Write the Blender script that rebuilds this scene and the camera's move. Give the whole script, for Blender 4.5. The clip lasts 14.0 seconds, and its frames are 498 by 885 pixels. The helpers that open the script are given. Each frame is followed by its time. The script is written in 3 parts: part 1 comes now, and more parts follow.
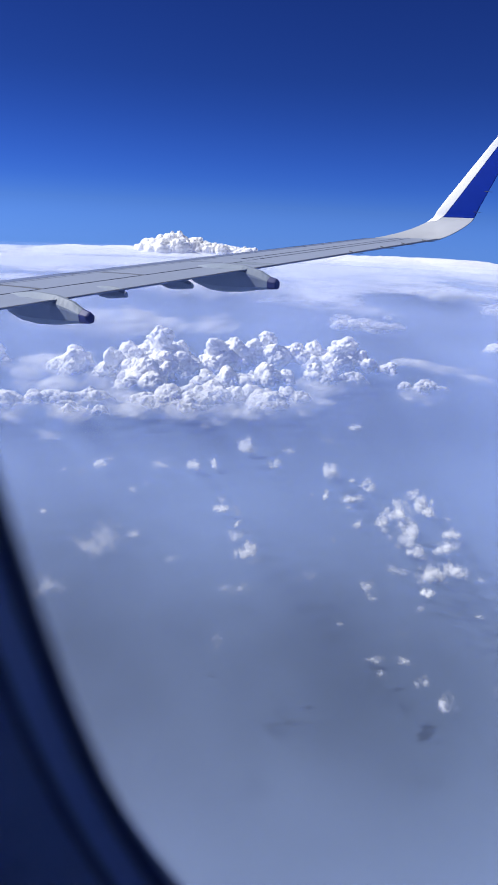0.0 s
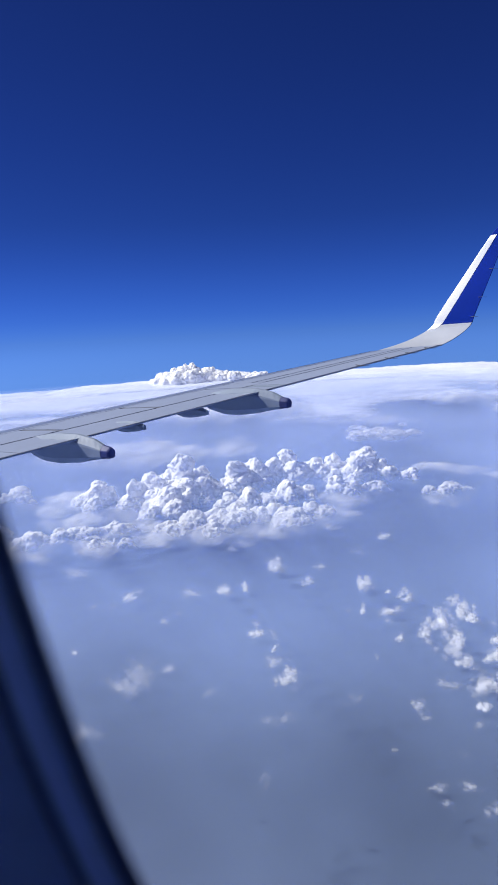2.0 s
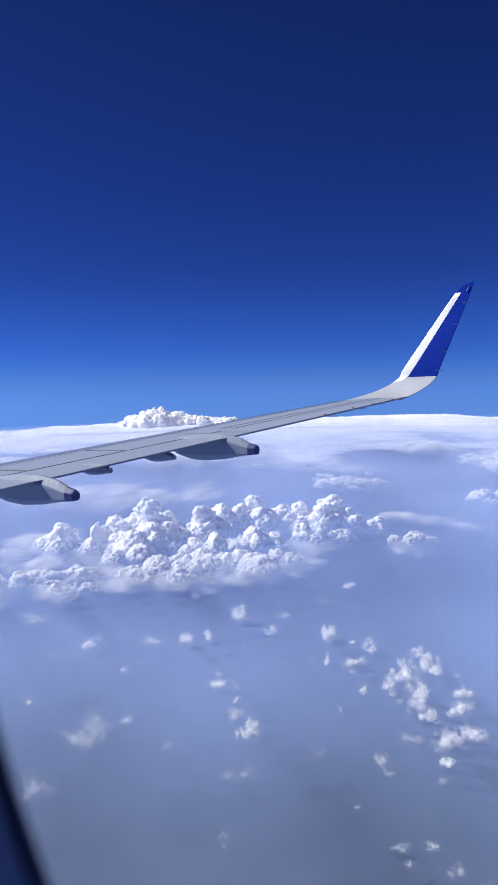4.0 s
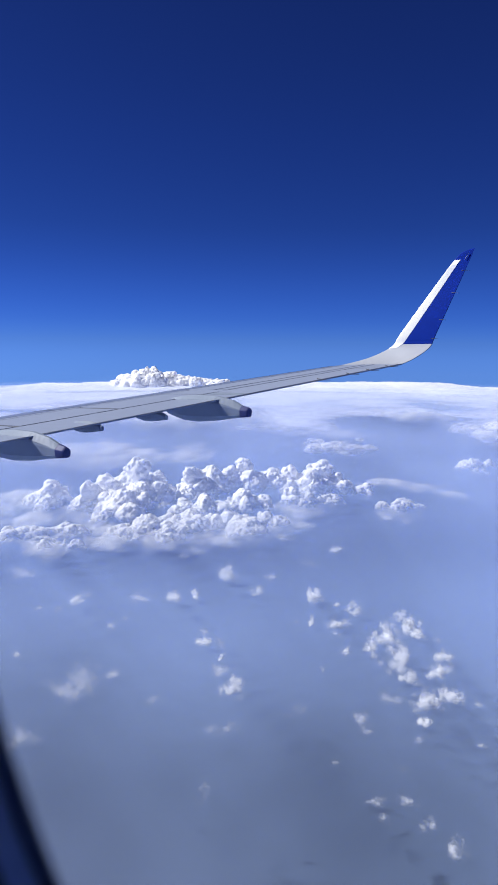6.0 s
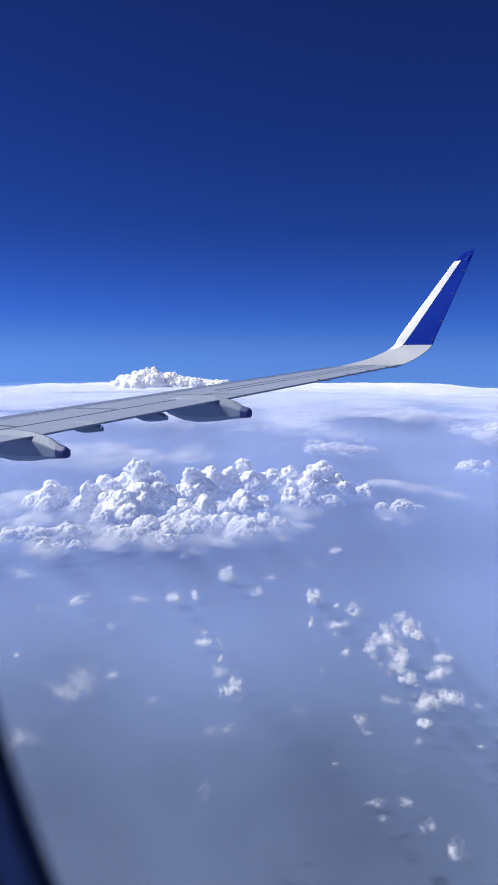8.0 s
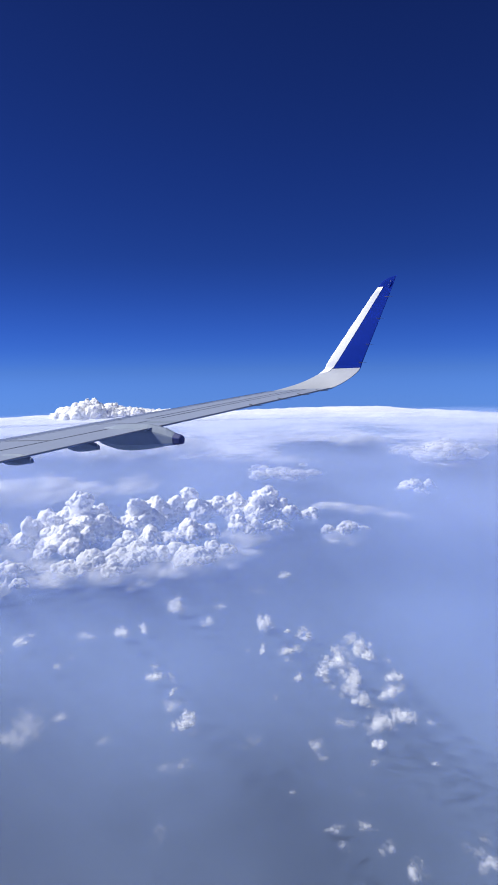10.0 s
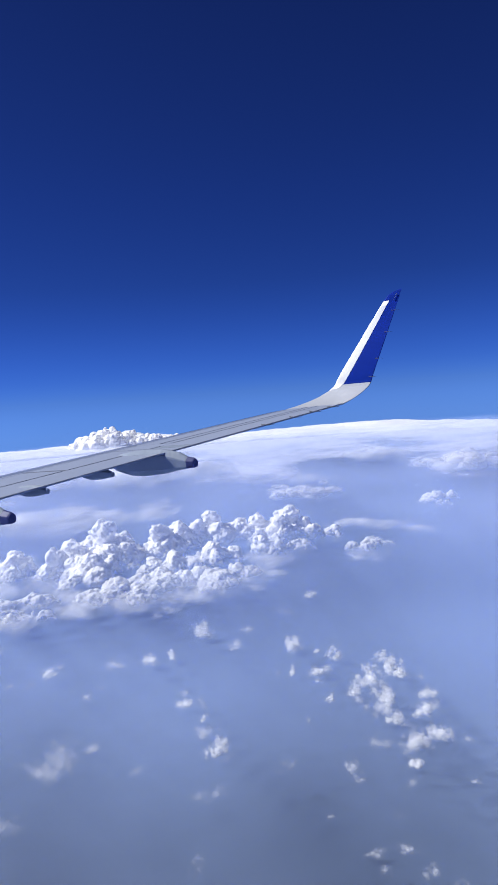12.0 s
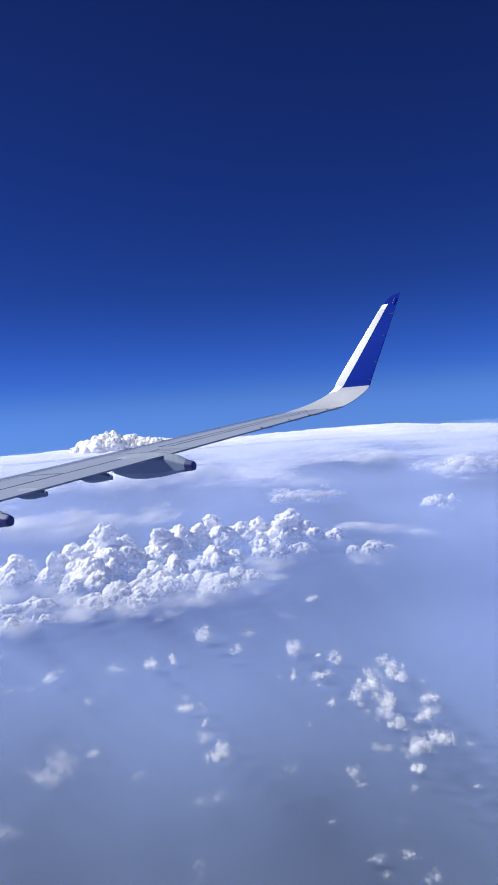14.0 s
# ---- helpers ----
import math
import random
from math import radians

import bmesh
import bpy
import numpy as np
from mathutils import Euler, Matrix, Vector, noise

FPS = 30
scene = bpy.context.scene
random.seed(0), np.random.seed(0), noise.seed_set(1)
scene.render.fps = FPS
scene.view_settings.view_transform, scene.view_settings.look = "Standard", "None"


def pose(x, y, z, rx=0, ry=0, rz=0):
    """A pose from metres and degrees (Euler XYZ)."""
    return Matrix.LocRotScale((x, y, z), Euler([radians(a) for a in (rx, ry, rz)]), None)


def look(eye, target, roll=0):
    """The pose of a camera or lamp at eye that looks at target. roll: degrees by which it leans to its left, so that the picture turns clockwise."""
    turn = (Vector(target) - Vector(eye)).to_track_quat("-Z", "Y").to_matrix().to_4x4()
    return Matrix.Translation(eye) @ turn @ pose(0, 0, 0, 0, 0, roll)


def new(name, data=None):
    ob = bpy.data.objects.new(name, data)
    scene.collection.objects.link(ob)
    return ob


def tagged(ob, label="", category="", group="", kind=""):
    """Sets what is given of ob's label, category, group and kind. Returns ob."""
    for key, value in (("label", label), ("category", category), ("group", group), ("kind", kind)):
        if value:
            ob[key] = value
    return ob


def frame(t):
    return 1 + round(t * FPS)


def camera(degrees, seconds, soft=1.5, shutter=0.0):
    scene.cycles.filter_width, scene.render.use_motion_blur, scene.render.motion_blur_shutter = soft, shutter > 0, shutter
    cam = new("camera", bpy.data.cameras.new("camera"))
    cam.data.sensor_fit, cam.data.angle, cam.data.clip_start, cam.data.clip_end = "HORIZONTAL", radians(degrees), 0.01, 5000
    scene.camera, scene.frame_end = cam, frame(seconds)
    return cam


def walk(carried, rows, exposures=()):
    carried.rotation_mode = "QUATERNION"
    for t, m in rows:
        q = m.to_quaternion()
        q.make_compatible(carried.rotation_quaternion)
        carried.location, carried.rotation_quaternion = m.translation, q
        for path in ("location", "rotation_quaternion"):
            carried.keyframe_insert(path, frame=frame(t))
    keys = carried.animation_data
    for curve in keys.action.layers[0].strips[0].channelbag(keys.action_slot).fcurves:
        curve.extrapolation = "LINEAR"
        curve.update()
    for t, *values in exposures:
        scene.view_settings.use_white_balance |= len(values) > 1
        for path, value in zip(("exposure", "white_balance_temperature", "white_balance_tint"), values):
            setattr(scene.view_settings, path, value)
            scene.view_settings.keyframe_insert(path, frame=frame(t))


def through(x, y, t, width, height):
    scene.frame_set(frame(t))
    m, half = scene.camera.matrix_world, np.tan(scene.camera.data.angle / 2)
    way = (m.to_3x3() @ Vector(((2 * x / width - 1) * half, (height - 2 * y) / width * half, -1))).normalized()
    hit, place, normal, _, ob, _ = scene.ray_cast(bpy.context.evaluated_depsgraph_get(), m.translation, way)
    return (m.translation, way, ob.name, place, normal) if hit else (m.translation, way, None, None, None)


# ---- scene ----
cam = camera(41.0, 14.0, soft=1.7)
PATH = [
    (0, -0.13, 0.194, 0.039, 36.086, -19.558, -2.855), (0.5, -0.136, 0.197, 0.035, 36.274, -18.864, -2.807),
    (1, -0.132, 0.197, 0.034, 35.721, -17.817, -3.099), (1.5, -0.126, 0.172, 0.031, 38.043, -12.56, -1.176),
    (2, -0.097, 0.172, 0.04, 36.658, -9.285, 2.952), (2.5, -0.078, 0.168, 0.046, 37.069, -9.967, 3.698),
    (3, -0.059, 0.15, 0.078, 36.776, -7.754, 2.454), (3.5, -0.075, 0.162, 0.056, 34.718, -4.91, 1.871),
    (6, -0.098, 0.175, 0.043, 33.604, -8.659, -0.711), (6.5, -0.081, 0.167, 0.047, 33.645, -8.63, -0.763),
    (7, -0.091, 0.173, 0.04, 33.634, -8.558, -0.808), (7.5, -0.09, 0.171, 0.046, 33.64, -8.55, -0.785),
    (8, -0.108, 0.182, 0.037, 33.612, -8.591, -0.782), (8.5, -0.08, 0.167, 0.045, 31.671, -7.665, -1.005),
    (9, -0.005, 0.165, 0.025, 29.669, -7.017, -0.807), (11.5, 0.2, 0.16, 0.02, 29.488, -5.005, 3.227),
    (12, 0.22, 0.162, 0.015, 29.857, -4.424, 3.869), (12.5, 0.24, 0.164, 0.01, 29.859, -4.352, 3.727),
    (13, 0.25, 0.164, 0.008, 29.669, -4.032, 3.918), (13.5, 0.26, 0.165, 0.004, 29.796, -4.068, 3.916),
    (14, 0.27, 0.166, 0, 29.956, -4.095, 3.901)]
cam.data.dof.use_dof, cam.data.dof.focus_distance, cam.data.dof.aperture_fstop = True, 14.0, 6.0
walk(cam, [(t, pose(x, y, z, 90 + p, r, w)) for t, x, y, z, w, p, r in PATH],
     exposures=[(0.0, 0.4), (14.0, 0.4)])

# ---- sky and sun: the sun stands ahead of the aircraft and a little inboard ----
SUN_EL, SUN_LEFT = 42.0, 114.0          # degrees up; degrees to the left of straight out of the window
world = bpy.data.worlds.new("sky")
scene.world = world
scene.cycles.transparent_max_bounces, scene.cycles.max_bounces, scene.cycles.diffuse_bounces = 320, 28, 24
world.use_nodes = True
wn = world.node_tree.nodes
wl = world.node_tree.links
bg = wn["Background"]
sky = wn.new("ShaderNodeTexSky")
sky.sky_type, sky.sun_disc = "NISHITA", False
sky.sun_elevation, sky.sun_rotation = radians(SUN_EL), radians(-SUN_LEFT)
sky.altitude, sky.air_density, sky.dust_density, sky.ozone_density = 6000.0, 1.0, 0.3, 4.0
# high-altitude air: the blue deepens quickly from the horizon upwards
way, split, deep = wn.new("ShaderNodeTexCoord"), wn.new("ShaderNodeSeparateXYZ"), wn.new("ShaderNodeValToRGB")
wl.new(way.outputs["Generated"], split.inputs[0])
shift = wn.new("ShaderNodeMath")
shift.operation = "ADD"
shift.inputs[1].default_value = 0.06
wl.new(split.outputs[2], shift.inputs[0])
wl.new(shift.outputs[0], deep.inputs[0])
ramp = deep.color_ramp
ramp.elements[0].position, ramp.elements[0].color = 0.0, (0.175, 0.32, 0.80, 1)
ramp.elements[1].position, ramp.elements[1].color = 0.66, (0.061, 0.096, 0.262, 1)
for at, colour in ((0.04, (0.108, 0.21, 0.57, 1)), (0.06, (0.074, 0.152, 0.435, 1)), (0.09, (0.066, 0.138, 0.405, 1)), (0.14, (0.067, 0.134, 0.375, 1)),
                   (0.22, (0.060, 0.116, 0.32, 1)), (0.34, (0.060, 0.112, 0.322, 1)), (0.48, (0.062, 0.107, 0.302, 1))):
    ramp.elements.new(at).color = colour
tint = wn.new("ShaderNodeMix")
tint.data_type, tint.blend_type = "RGBA", "MULTIPLY"
tint.inputs[0].default_value = 1.0
wl.new(sky.outputs[0], tint.inputs[6])
wl.new(deep.outputs[0], tint.inputs[7])
wl.new(tint.outputs[2], bg.inputs[0])
bg.inputs[1].default_value = 0.15
sun = new("sun", bpy.data.lights.new("sun", "SUN"))
sun.data.energy, sun.data.angle, sun.data.color = 5.0, radians(0.5), (1.0, 0.992, 0.98)
a, e = radians(SUN_LEFT), radians(SUN_EL)
SUN_DIR = Vector((-math.sin(a) * math.cos(e), math.cos(a) * math.cos(e), math.sin(e)))
sun.matrix_world = look(SUN_DIR * 50, (0, 0, 0))


# ---- materials ----
def material(name, colour, rough=0.5, metal=0.0, vary=0.12, grain=8.0, stain=0.7, bump=0.0, spread=0.0, coat=0.0, gloss=0.5):
    """Paint, metal or plastic with fine grain and broad stains; spread: how far one object's tone differs from the next."""
    m = bpy.data.materials.new(name)
    m.use_nodes = True
    n, l = m.node_tree.nodes, m.node_tree.links
    b = n["Principled BSDF"]
    co = n.new("ShaderNodeTexCoord")
    fine, broad = n.new("ShaderNodeTexNoise"), n.new("ShaderNodeTexNoise")
    fine.inputs["Scale"].default_value, fine.inputs["Detail"].default_value = grain, 6.0
    broad.inputs["Scale"].default_value, broad.inputs["Detail"].default_value = stain, 3.0
    for x in (fine, broad):
        l.new(co.outputs["Object"], x.inputs["Vector"])
    add = n.new("ShaderNodeMath")
    add.operation = "ADD"
    l.new(fine.outputs[0], add.inputs[0])
    l.new(broad.outputs[0], add.inputs[1])
    ob = n.new("ShaderNodeObjectInfo")
    sp = n.new("ShaderNodeMath")
    sp.operation = "MULTIPLY_ADD"
    l.new(ob.outputs["Random"], sp.inputs[0])
    sp.inputs[1].default_value = spread
    l.new(add.outputs[0], sp.inputs[2])
    ramp = n.new("ShaderNodeMapRange")
    ramp.inputs[1].default_value, ramp.inputs[2].default_value = 0.6, 1.4 + spread
    ramp.inputs[3].default_value, ramp.inputs[4].default_value = 1 - vary, 1 + vary
    l.new(sp.outputs[0], ramp.inputs[0])
    mul = n.new("ShaderNodeVectorMath")
    mul.operation = "SCALE"
    mul.inputs[0].default_value = colour
    l.new(ramp.outputs[0], mul.inputs["Scale"])
    l.new(mul.outputs[0], b.inputs["Base Color"])
    b.inputs["Roughness"].default_value, b.inputs["Metallic"].default_value = rough, metal
    b.inputs["Specular IOR Level"].default_value = gloss
    b.inputs["Coat Weight"].default_value, b.inputs["Coat Roughness"].default_value = coat, 0.15
    if bump:
        bp = n.new("ShaderNodeBump")
        bp.inputs["Strength"].default_value, bp.inputs["Distance"].default_value = bump, 0.002
        l.new(fine.outputs[0], bp.inputs["Height"])
        l.new(bp.outputs[0], b.inputs["Normal"])
    return m


def veil(name, colour, low, high, most, scale, fade=None, edge=0.0, detail=5.0, lift=0.35, through=0.3, gone=None):
    """A thin veil of cloud or painted haze: noise in metres decides how much of it lets the light through.
    fade: it thickens between these distances from one spot below; edge: share of a bank's own radius over which it
    thins to nothing."""
    m = bpy.data.materials.new(name)
    m.use_nodes = True
    n, l = m.node_tree.nodes, m.node_tree.links
    n.remove(n["Principled BSDF"])
    out = n["Material Output"]
    geo, ns = n.new("ShaderNodeNewGeometry"), n.new("ShaderNodeTexNoise")
    ns.inputs["Scale"].default_value, ns.inputs["Detail"].default_value = scale, detail
    l.new(geo.outputs["Position"], ns.inputs["Vector"])
    value = ns.outputs[0]

    def ramped(socket, a0, a1, b0, b1):
        r = n.new("ShaderNodeMapRange")
        r.interpolation_type = "SMOOTHSTEP"
        for k, v in zip((1, 2, 3, 4), (a0, a1, b0, b1)):
            r.inputs[k].default_value = v
        l.new(socket, r.inputs[0])
        return r.outputs[0]

    def added(p, q):
        r = n.new("ShaderNodeMath")
        r.operation = "ADD"
        l.new(p, r.inputs[0])
        l.new(q, r.inputs[1])
        return r.outputs[0]

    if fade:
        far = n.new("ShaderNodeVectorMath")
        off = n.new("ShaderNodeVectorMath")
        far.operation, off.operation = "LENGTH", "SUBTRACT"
        # painted haze thins round this spot, so the view steeply down stays darker
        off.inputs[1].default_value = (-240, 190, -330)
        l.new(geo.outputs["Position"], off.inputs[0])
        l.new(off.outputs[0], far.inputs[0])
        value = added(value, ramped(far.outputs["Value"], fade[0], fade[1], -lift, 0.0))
    if gone:
        reach = n.new("ShaderNodeVectorMath")
        reach.operation = "LENGTH"
        l.new(geo.outputs["Position"], reach.inputs[0])
        value = added(value, ramped(reach.outputs["Value"], gone[0], gone[1], 0.0, -1.0))
    if edge:
        co, flat, far = n.new("ShaderNodeTexCoord"), n.new("ShaderNodeVectorMath"), n.new("ShaderNodeVectorMath")
        flat.operation, far.operation = "MULTIPLY", "LENGTH"
        flat.inputs[1].default_value = (1, 1, 0)
        l.new(co.outputs["Object"], flat.inputs[0])
        l.new(flat.outputs[0], far.inputs[0])
        value = added(value, ramped(far.outputs["Value"], 1.0 - edge, 1.0, 0.0, -0.7))
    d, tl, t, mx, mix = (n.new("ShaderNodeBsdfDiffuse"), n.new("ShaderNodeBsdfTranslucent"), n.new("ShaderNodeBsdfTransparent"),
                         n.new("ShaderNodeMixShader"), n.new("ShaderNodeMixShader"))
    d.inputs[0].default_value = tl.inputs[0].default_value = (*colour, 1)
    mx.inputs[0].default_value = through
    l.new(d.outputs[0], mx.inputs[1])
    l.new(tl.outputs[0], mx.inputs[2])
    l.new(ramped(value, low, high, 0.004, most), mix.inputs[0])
    l.new(t.outputs[0], mix.inputs[1])
    l.new(mx.outputs[0], mix.inputs[2])
    l.new(mix.outputs[0], out.inputs[0])
    return m


def cloud_material(name, colour, bump=0.5, grain=0.16, ragged=None, through=0.35, base=None, most=1.0):
    """Cloud: light goes through it as well as off it; ragged: noise limits between which its edges thin out;
    base: heights between which it thickens from mist to its full body."""
    m = bpy.data.materials.new(name)
    m.use_nodes = True
    n, l = m.node_tree.nodes, m.node_tree.links
    n.remove(n["Principled BSDF"])
    out = n["Material Output"]
    geo, ns = n.new("ShaderNodeNewGeometry"), n.new("ShaderNodeTexNoise")
    ns.inputs["Scale"].default_value, ns.inputs["Detail"].default_value = grain, 6.0
    l.new(geo.outputs["Position"], ns.inputs["Vector"])
    bp = n.new("ShaderNodeBump")
    bp.inputs["Strength"].default_value, bp.inputs["Distance"].default_value = bump, 0.6 / grain
    l.new(ns.outputs[0], bp.inputs["Height"])
    d, tl, mx = n.new("ShaderNodeBsdfDiffuse"), n.new("ShaderNodeBsdfTranslucent"), n.new("ShaderNodeMixShader")
    d.inputs[0].default_value, tl.inputs[0].default_value = (*colour, 1), (*colour, 1)
    l.new(bp.outputs[0], d.inputs["Normal"])
    mx.inputs[0].default_value = through
    l.new(d.outputs[0], mx.inputs[1])
    l.new(tl.outputs[0], mx.inputs[2])
    last = mx.outputs[0]
    if ragged:
        n2, r, t, mix = n.new("ShaderNodeTexNoise"), n.new("ShaderNodeMapRange"), n.new("ShaderNodeBsdfTransparent"), n.new("ShaderNodeMixShader")
        n2.inputs["Scale"].default_value, n2.inputs["Detail"].default_value = grain * 0.8, 4.0
        l.new(geo.outputs["Position"], n2.inputs["Vector"])
        r.interpolation_type = "SMOOTHSTEP"
        r.inputs[1].default_value, r.inputs[2].default_value, r.inputs[4].default_value = ragged[0], ragged[1], ragged[2]
        l.new(n2.outputs[0], r.inputs[0])
        l.new(r.outputs[0], mix.inputs[0])
        l.new(t.outputs[0], mix.inputs[1])
        l.new(last, mix.inputs[2])
        last = mix.outputs[0]
    if base:
        split, n3, up, r = n.new("ShaderNodeSeparateXYZ"), n.new("ShaderNodeTexNoise"), n.new("ShaderNodeMath"), n.new("ShaderNodeMapRange")
        n3.inputs["Scale"].default_value, n3.inputs["Detail"].default_value = grain * 0.16, 5.0
        up.operation = "MULTIPLY_ADD"
        l.new(geo.outputs["Position"], split.inputs[0])
        l.new(geo.outputs["Position"], n3.inputs["Vector"])
        l.new(n3.outputs[0], up.inputs[0])
        up.inputs[1].default_value = 1.3 * (base[1] - base[0])
        l.new(split.outputs[2], up.inputs[2])
        r.interpolation_type = "SMOOTHSTEP"
        shift_up = 0.65 * (base[1] - base[0])
        r.inputs[1].default_value, r.inputs[2].default_value, r.inputs[4].default_value = base[0] + shift_up, base[1] + shift_up, most
        t, mix = n.new("ShaderNodeBsdfTransparent"), n.new("ShaderNodeMixShader")
        l.new(up.outputs[0], r.inputs[0])
        l.new(r.outputs[0], mix.inputs[0])
        l.new(t.outputs[0], mix.inputs[1])
        l.new(last, mix.inputs[2])
        last = mix.outputs[0]
    l.new(last, out.inputs[0])
    return m


SLAT = material("slat_paint", (0.165, 0.20, 0.30), 0.35, vary=0.08, grain=5, stain=0.5, spread=0.3)
GREY = material("wing_paint", (0.25, 0.29, 0.39), 0.42, vary=0.10, grain=5, stain=0.5, spread=0.5)
SEAM = material("dark_seal", (0.07, 0.075, 0.095), 0.7)
SLATE = material("fairing_paint", (0.20, 0.24, 0.315), 0.55, vary=0.08, grain=4, gloss=0.2)
NAVY = material("navy_paint", (0.02, 0.03, 0.14), 0.6, grain=6)
BLUE = material("winglet_blue_paint", (0.007, 0.029, 0.27), 0.4, vary=0.08, grain=3, gloss=0.06)
WHITE = material("winglet_white_paint", (0.36, 0.38, 0.43), 0.4, vary=0.06, grain=4)
BARE = material("bare_metal_edge", (0.80, 0.80, 0.80), 0.5, metal=0.1, vary=0.05, grain=4)
TRIM = material("cabin_trim", (0.42, 0.54, 0.90), 0.6, vary=0.1, grain=60, stain=4, bump=0.3)
GASKET = material("window_gasket", (0.07, 0.09, 0.17), 0.6, grain=60, stain=6)
HEAP = cloud_material("cumulus", (0.985, 0.988, 0.995), 0.35, 0.30, through=0.20, base=(-286.0, -252.0))
LOW_HEAP = cloud_material("low_cumulus", (0.985, 0.988, 0.995), 0.35, 0.30, through=0.32, base=(-286.0, -258.0), most=0.7)
FAR_HEAP = cloud_material("far_cumulus", (0.985, 0.988, 0.995), 0.25, 0.06, through=0.32, base=(-310.0, -288.0))
PUFF = cloud_material("cloud_puff", (0.975, 0.985, 0.998), 0.0, 0.22, (0.22, 0.68, 0.21), through=0.5)
MIST = cloud_material("cloud_mist", (0.975, 0.985, 0.998), 0.0, 0.04, (0.28, 0.68, 0.11), through=0.55)
WISP = cloud_material("cloud_wisp", (0.975, 0.985, 0.998), 0.0, 0.22, (0.30, 0.72, 0.075), through=0.5)
FAINT = cloud_material("faint_wisp", (0.975, 0.985, 0.998), 0.0, 0.16, (0.30, 0.74, 0.036), through=0.5)
DECK = cloud_material("deck", (0.955, 0.968, 0.995), 0.0, 0.02, through=0.4, base=(-304.0, -268.0), most=0.88)
LENS = cloud_material("lens_cloud", (0.985, 0.988, 0.995), 0.0, 0.02, (0.30, 0.62, 0.40), through=0.5)
STREAK = cloud_material("streak", (0.975, 0.985, 0.998), 0.0, 0.012, (0.32, 0.68, 0.20), through=0.5)

# ---- sea far below, and the thin haze that lies over it ----
SEA_Z, BANK = -450.0, 0.006
sea_m = bpy.data.materials.new("hazy_sea")
sea_m.use_nodes = True
n, l = sea_m.node_tree.nodes, sea_m.node_tree.links
b = n["Principled BSDF"]
geo, ns, ns2 = n.new("ShaderNodeNewGeometry"), n.new("ShaderNodeTexNoise"), n.new("ShaderNodeTexNoise")
ns.inputs["Scale"].default_value, ns.inputs["Detail"].default_value = 0.0022, 4.0
ns2.inputs["Scale"].default_value, ns2.inputs["Detail"].default_value = 0.02, 6.0
l.new(geo.outputs["Position"], ns.inputs["Vector"])
l.new(geo.outputs["Position"], ns2.inputs["Vector"])
av = n.new("ShaderNodeMath")
av.operation = "MULTIPLY_ADD"
l.new(ns2.outputs[0], av.inputs[0])
av.inputs[1].default_value = 0.25
l.new(ns.outputs[0], av.inputs[2])
cr = n.new("ShaderNodeValToRGB")
cr.color_ramp.elements[0].position, cr.color_ramp.elements[0].color = 0.4, (0.042, 0.064, 0.118, 1)
cr.color_ramp.elements[1].position, cr.color_ramp.elements[1].color = 0.85, (0.060, 0.086, 0.150, 1)
l.new(av.outputs[0], cr.inputs[0])
l.new(cr.outputs[0], b.inputs["Base Color"])
b.inputs["Roughness"].default_value = 0.55


def mesh(name, verts, faces, mat, smooth=True):
    me = bpy.data.meshes.new(name)
    me.from_pydata([tuple(v) for v in verts], [], [tuple(f) for f in faces])
    me.materials.append(mat)
    if smooth:
        me.polygons.foreach_set("use_smooth", [True] * len(me.polygons))
    me.update()
    return me


def disc(name, radius, z, mat):
    """A round sheet at height z, tipped a little, as the aircraft flies with one wing slightly low."""
    rings, spokes = (0.02, 0.06, 0.14, 0.3, 0.6, 1.0), 96
    v = [(0, 0, z)] + [(radius * r * math.cos(6.28318 * k / spokes), radius * r * math.sin(6.28318 * k / spokes), z) for r in rings for k in range(spokes)]
    v = [(x, y, h + BANK * (0.833 * x + 0.553 * y)) for x, y, h in v]
    f = [(0, 1 + k, 1 + (k + 1) % spokes) for k in range(spokes)]
    for r in range(len(rings) - 1):
        for k in range(spokes):
            p, q = 1 + r * spokes, 1 + (k + 1) % spokes
            f.append((p + k, p + spokes + k, p + spokes + q - 1, p + q - 1))
    return new(name, mesh(name, v, f, mat))


tagged(disc("water", 4400, SEA_Z, sea_m), "blue-grey sea dimmed by haze far below", "sea", kind="structure")
# deep haze, its fading with distance painted as many faint blue sheets, one under another
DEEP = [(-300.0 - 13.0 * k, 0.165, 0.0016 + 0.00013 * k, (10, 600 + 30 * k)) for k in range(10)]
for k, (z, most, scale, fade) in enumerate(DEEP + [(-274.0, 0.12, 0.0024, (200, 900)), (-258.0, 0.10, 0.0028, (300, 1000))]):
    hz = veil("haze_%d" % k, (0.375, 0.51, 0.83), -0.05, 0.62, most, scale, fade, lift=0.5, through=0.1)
    tagged(disc("haze_layer", 4390 - 5 * k, z, hz), "thin blue sheet of painted haze lying over the sea", "haze", kind="structure")
# added sheet: its blue puts airlight over the clouds' shaded parts
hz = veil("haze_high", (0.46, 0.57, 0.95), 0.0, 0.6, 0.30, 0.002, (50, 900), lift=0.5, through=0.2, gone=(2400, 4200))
tagged(disc("haze_layer", 4350, -182.0, hz), "thin blue sheet of painted haze added above the cloud tops", "haze", kind="structure")
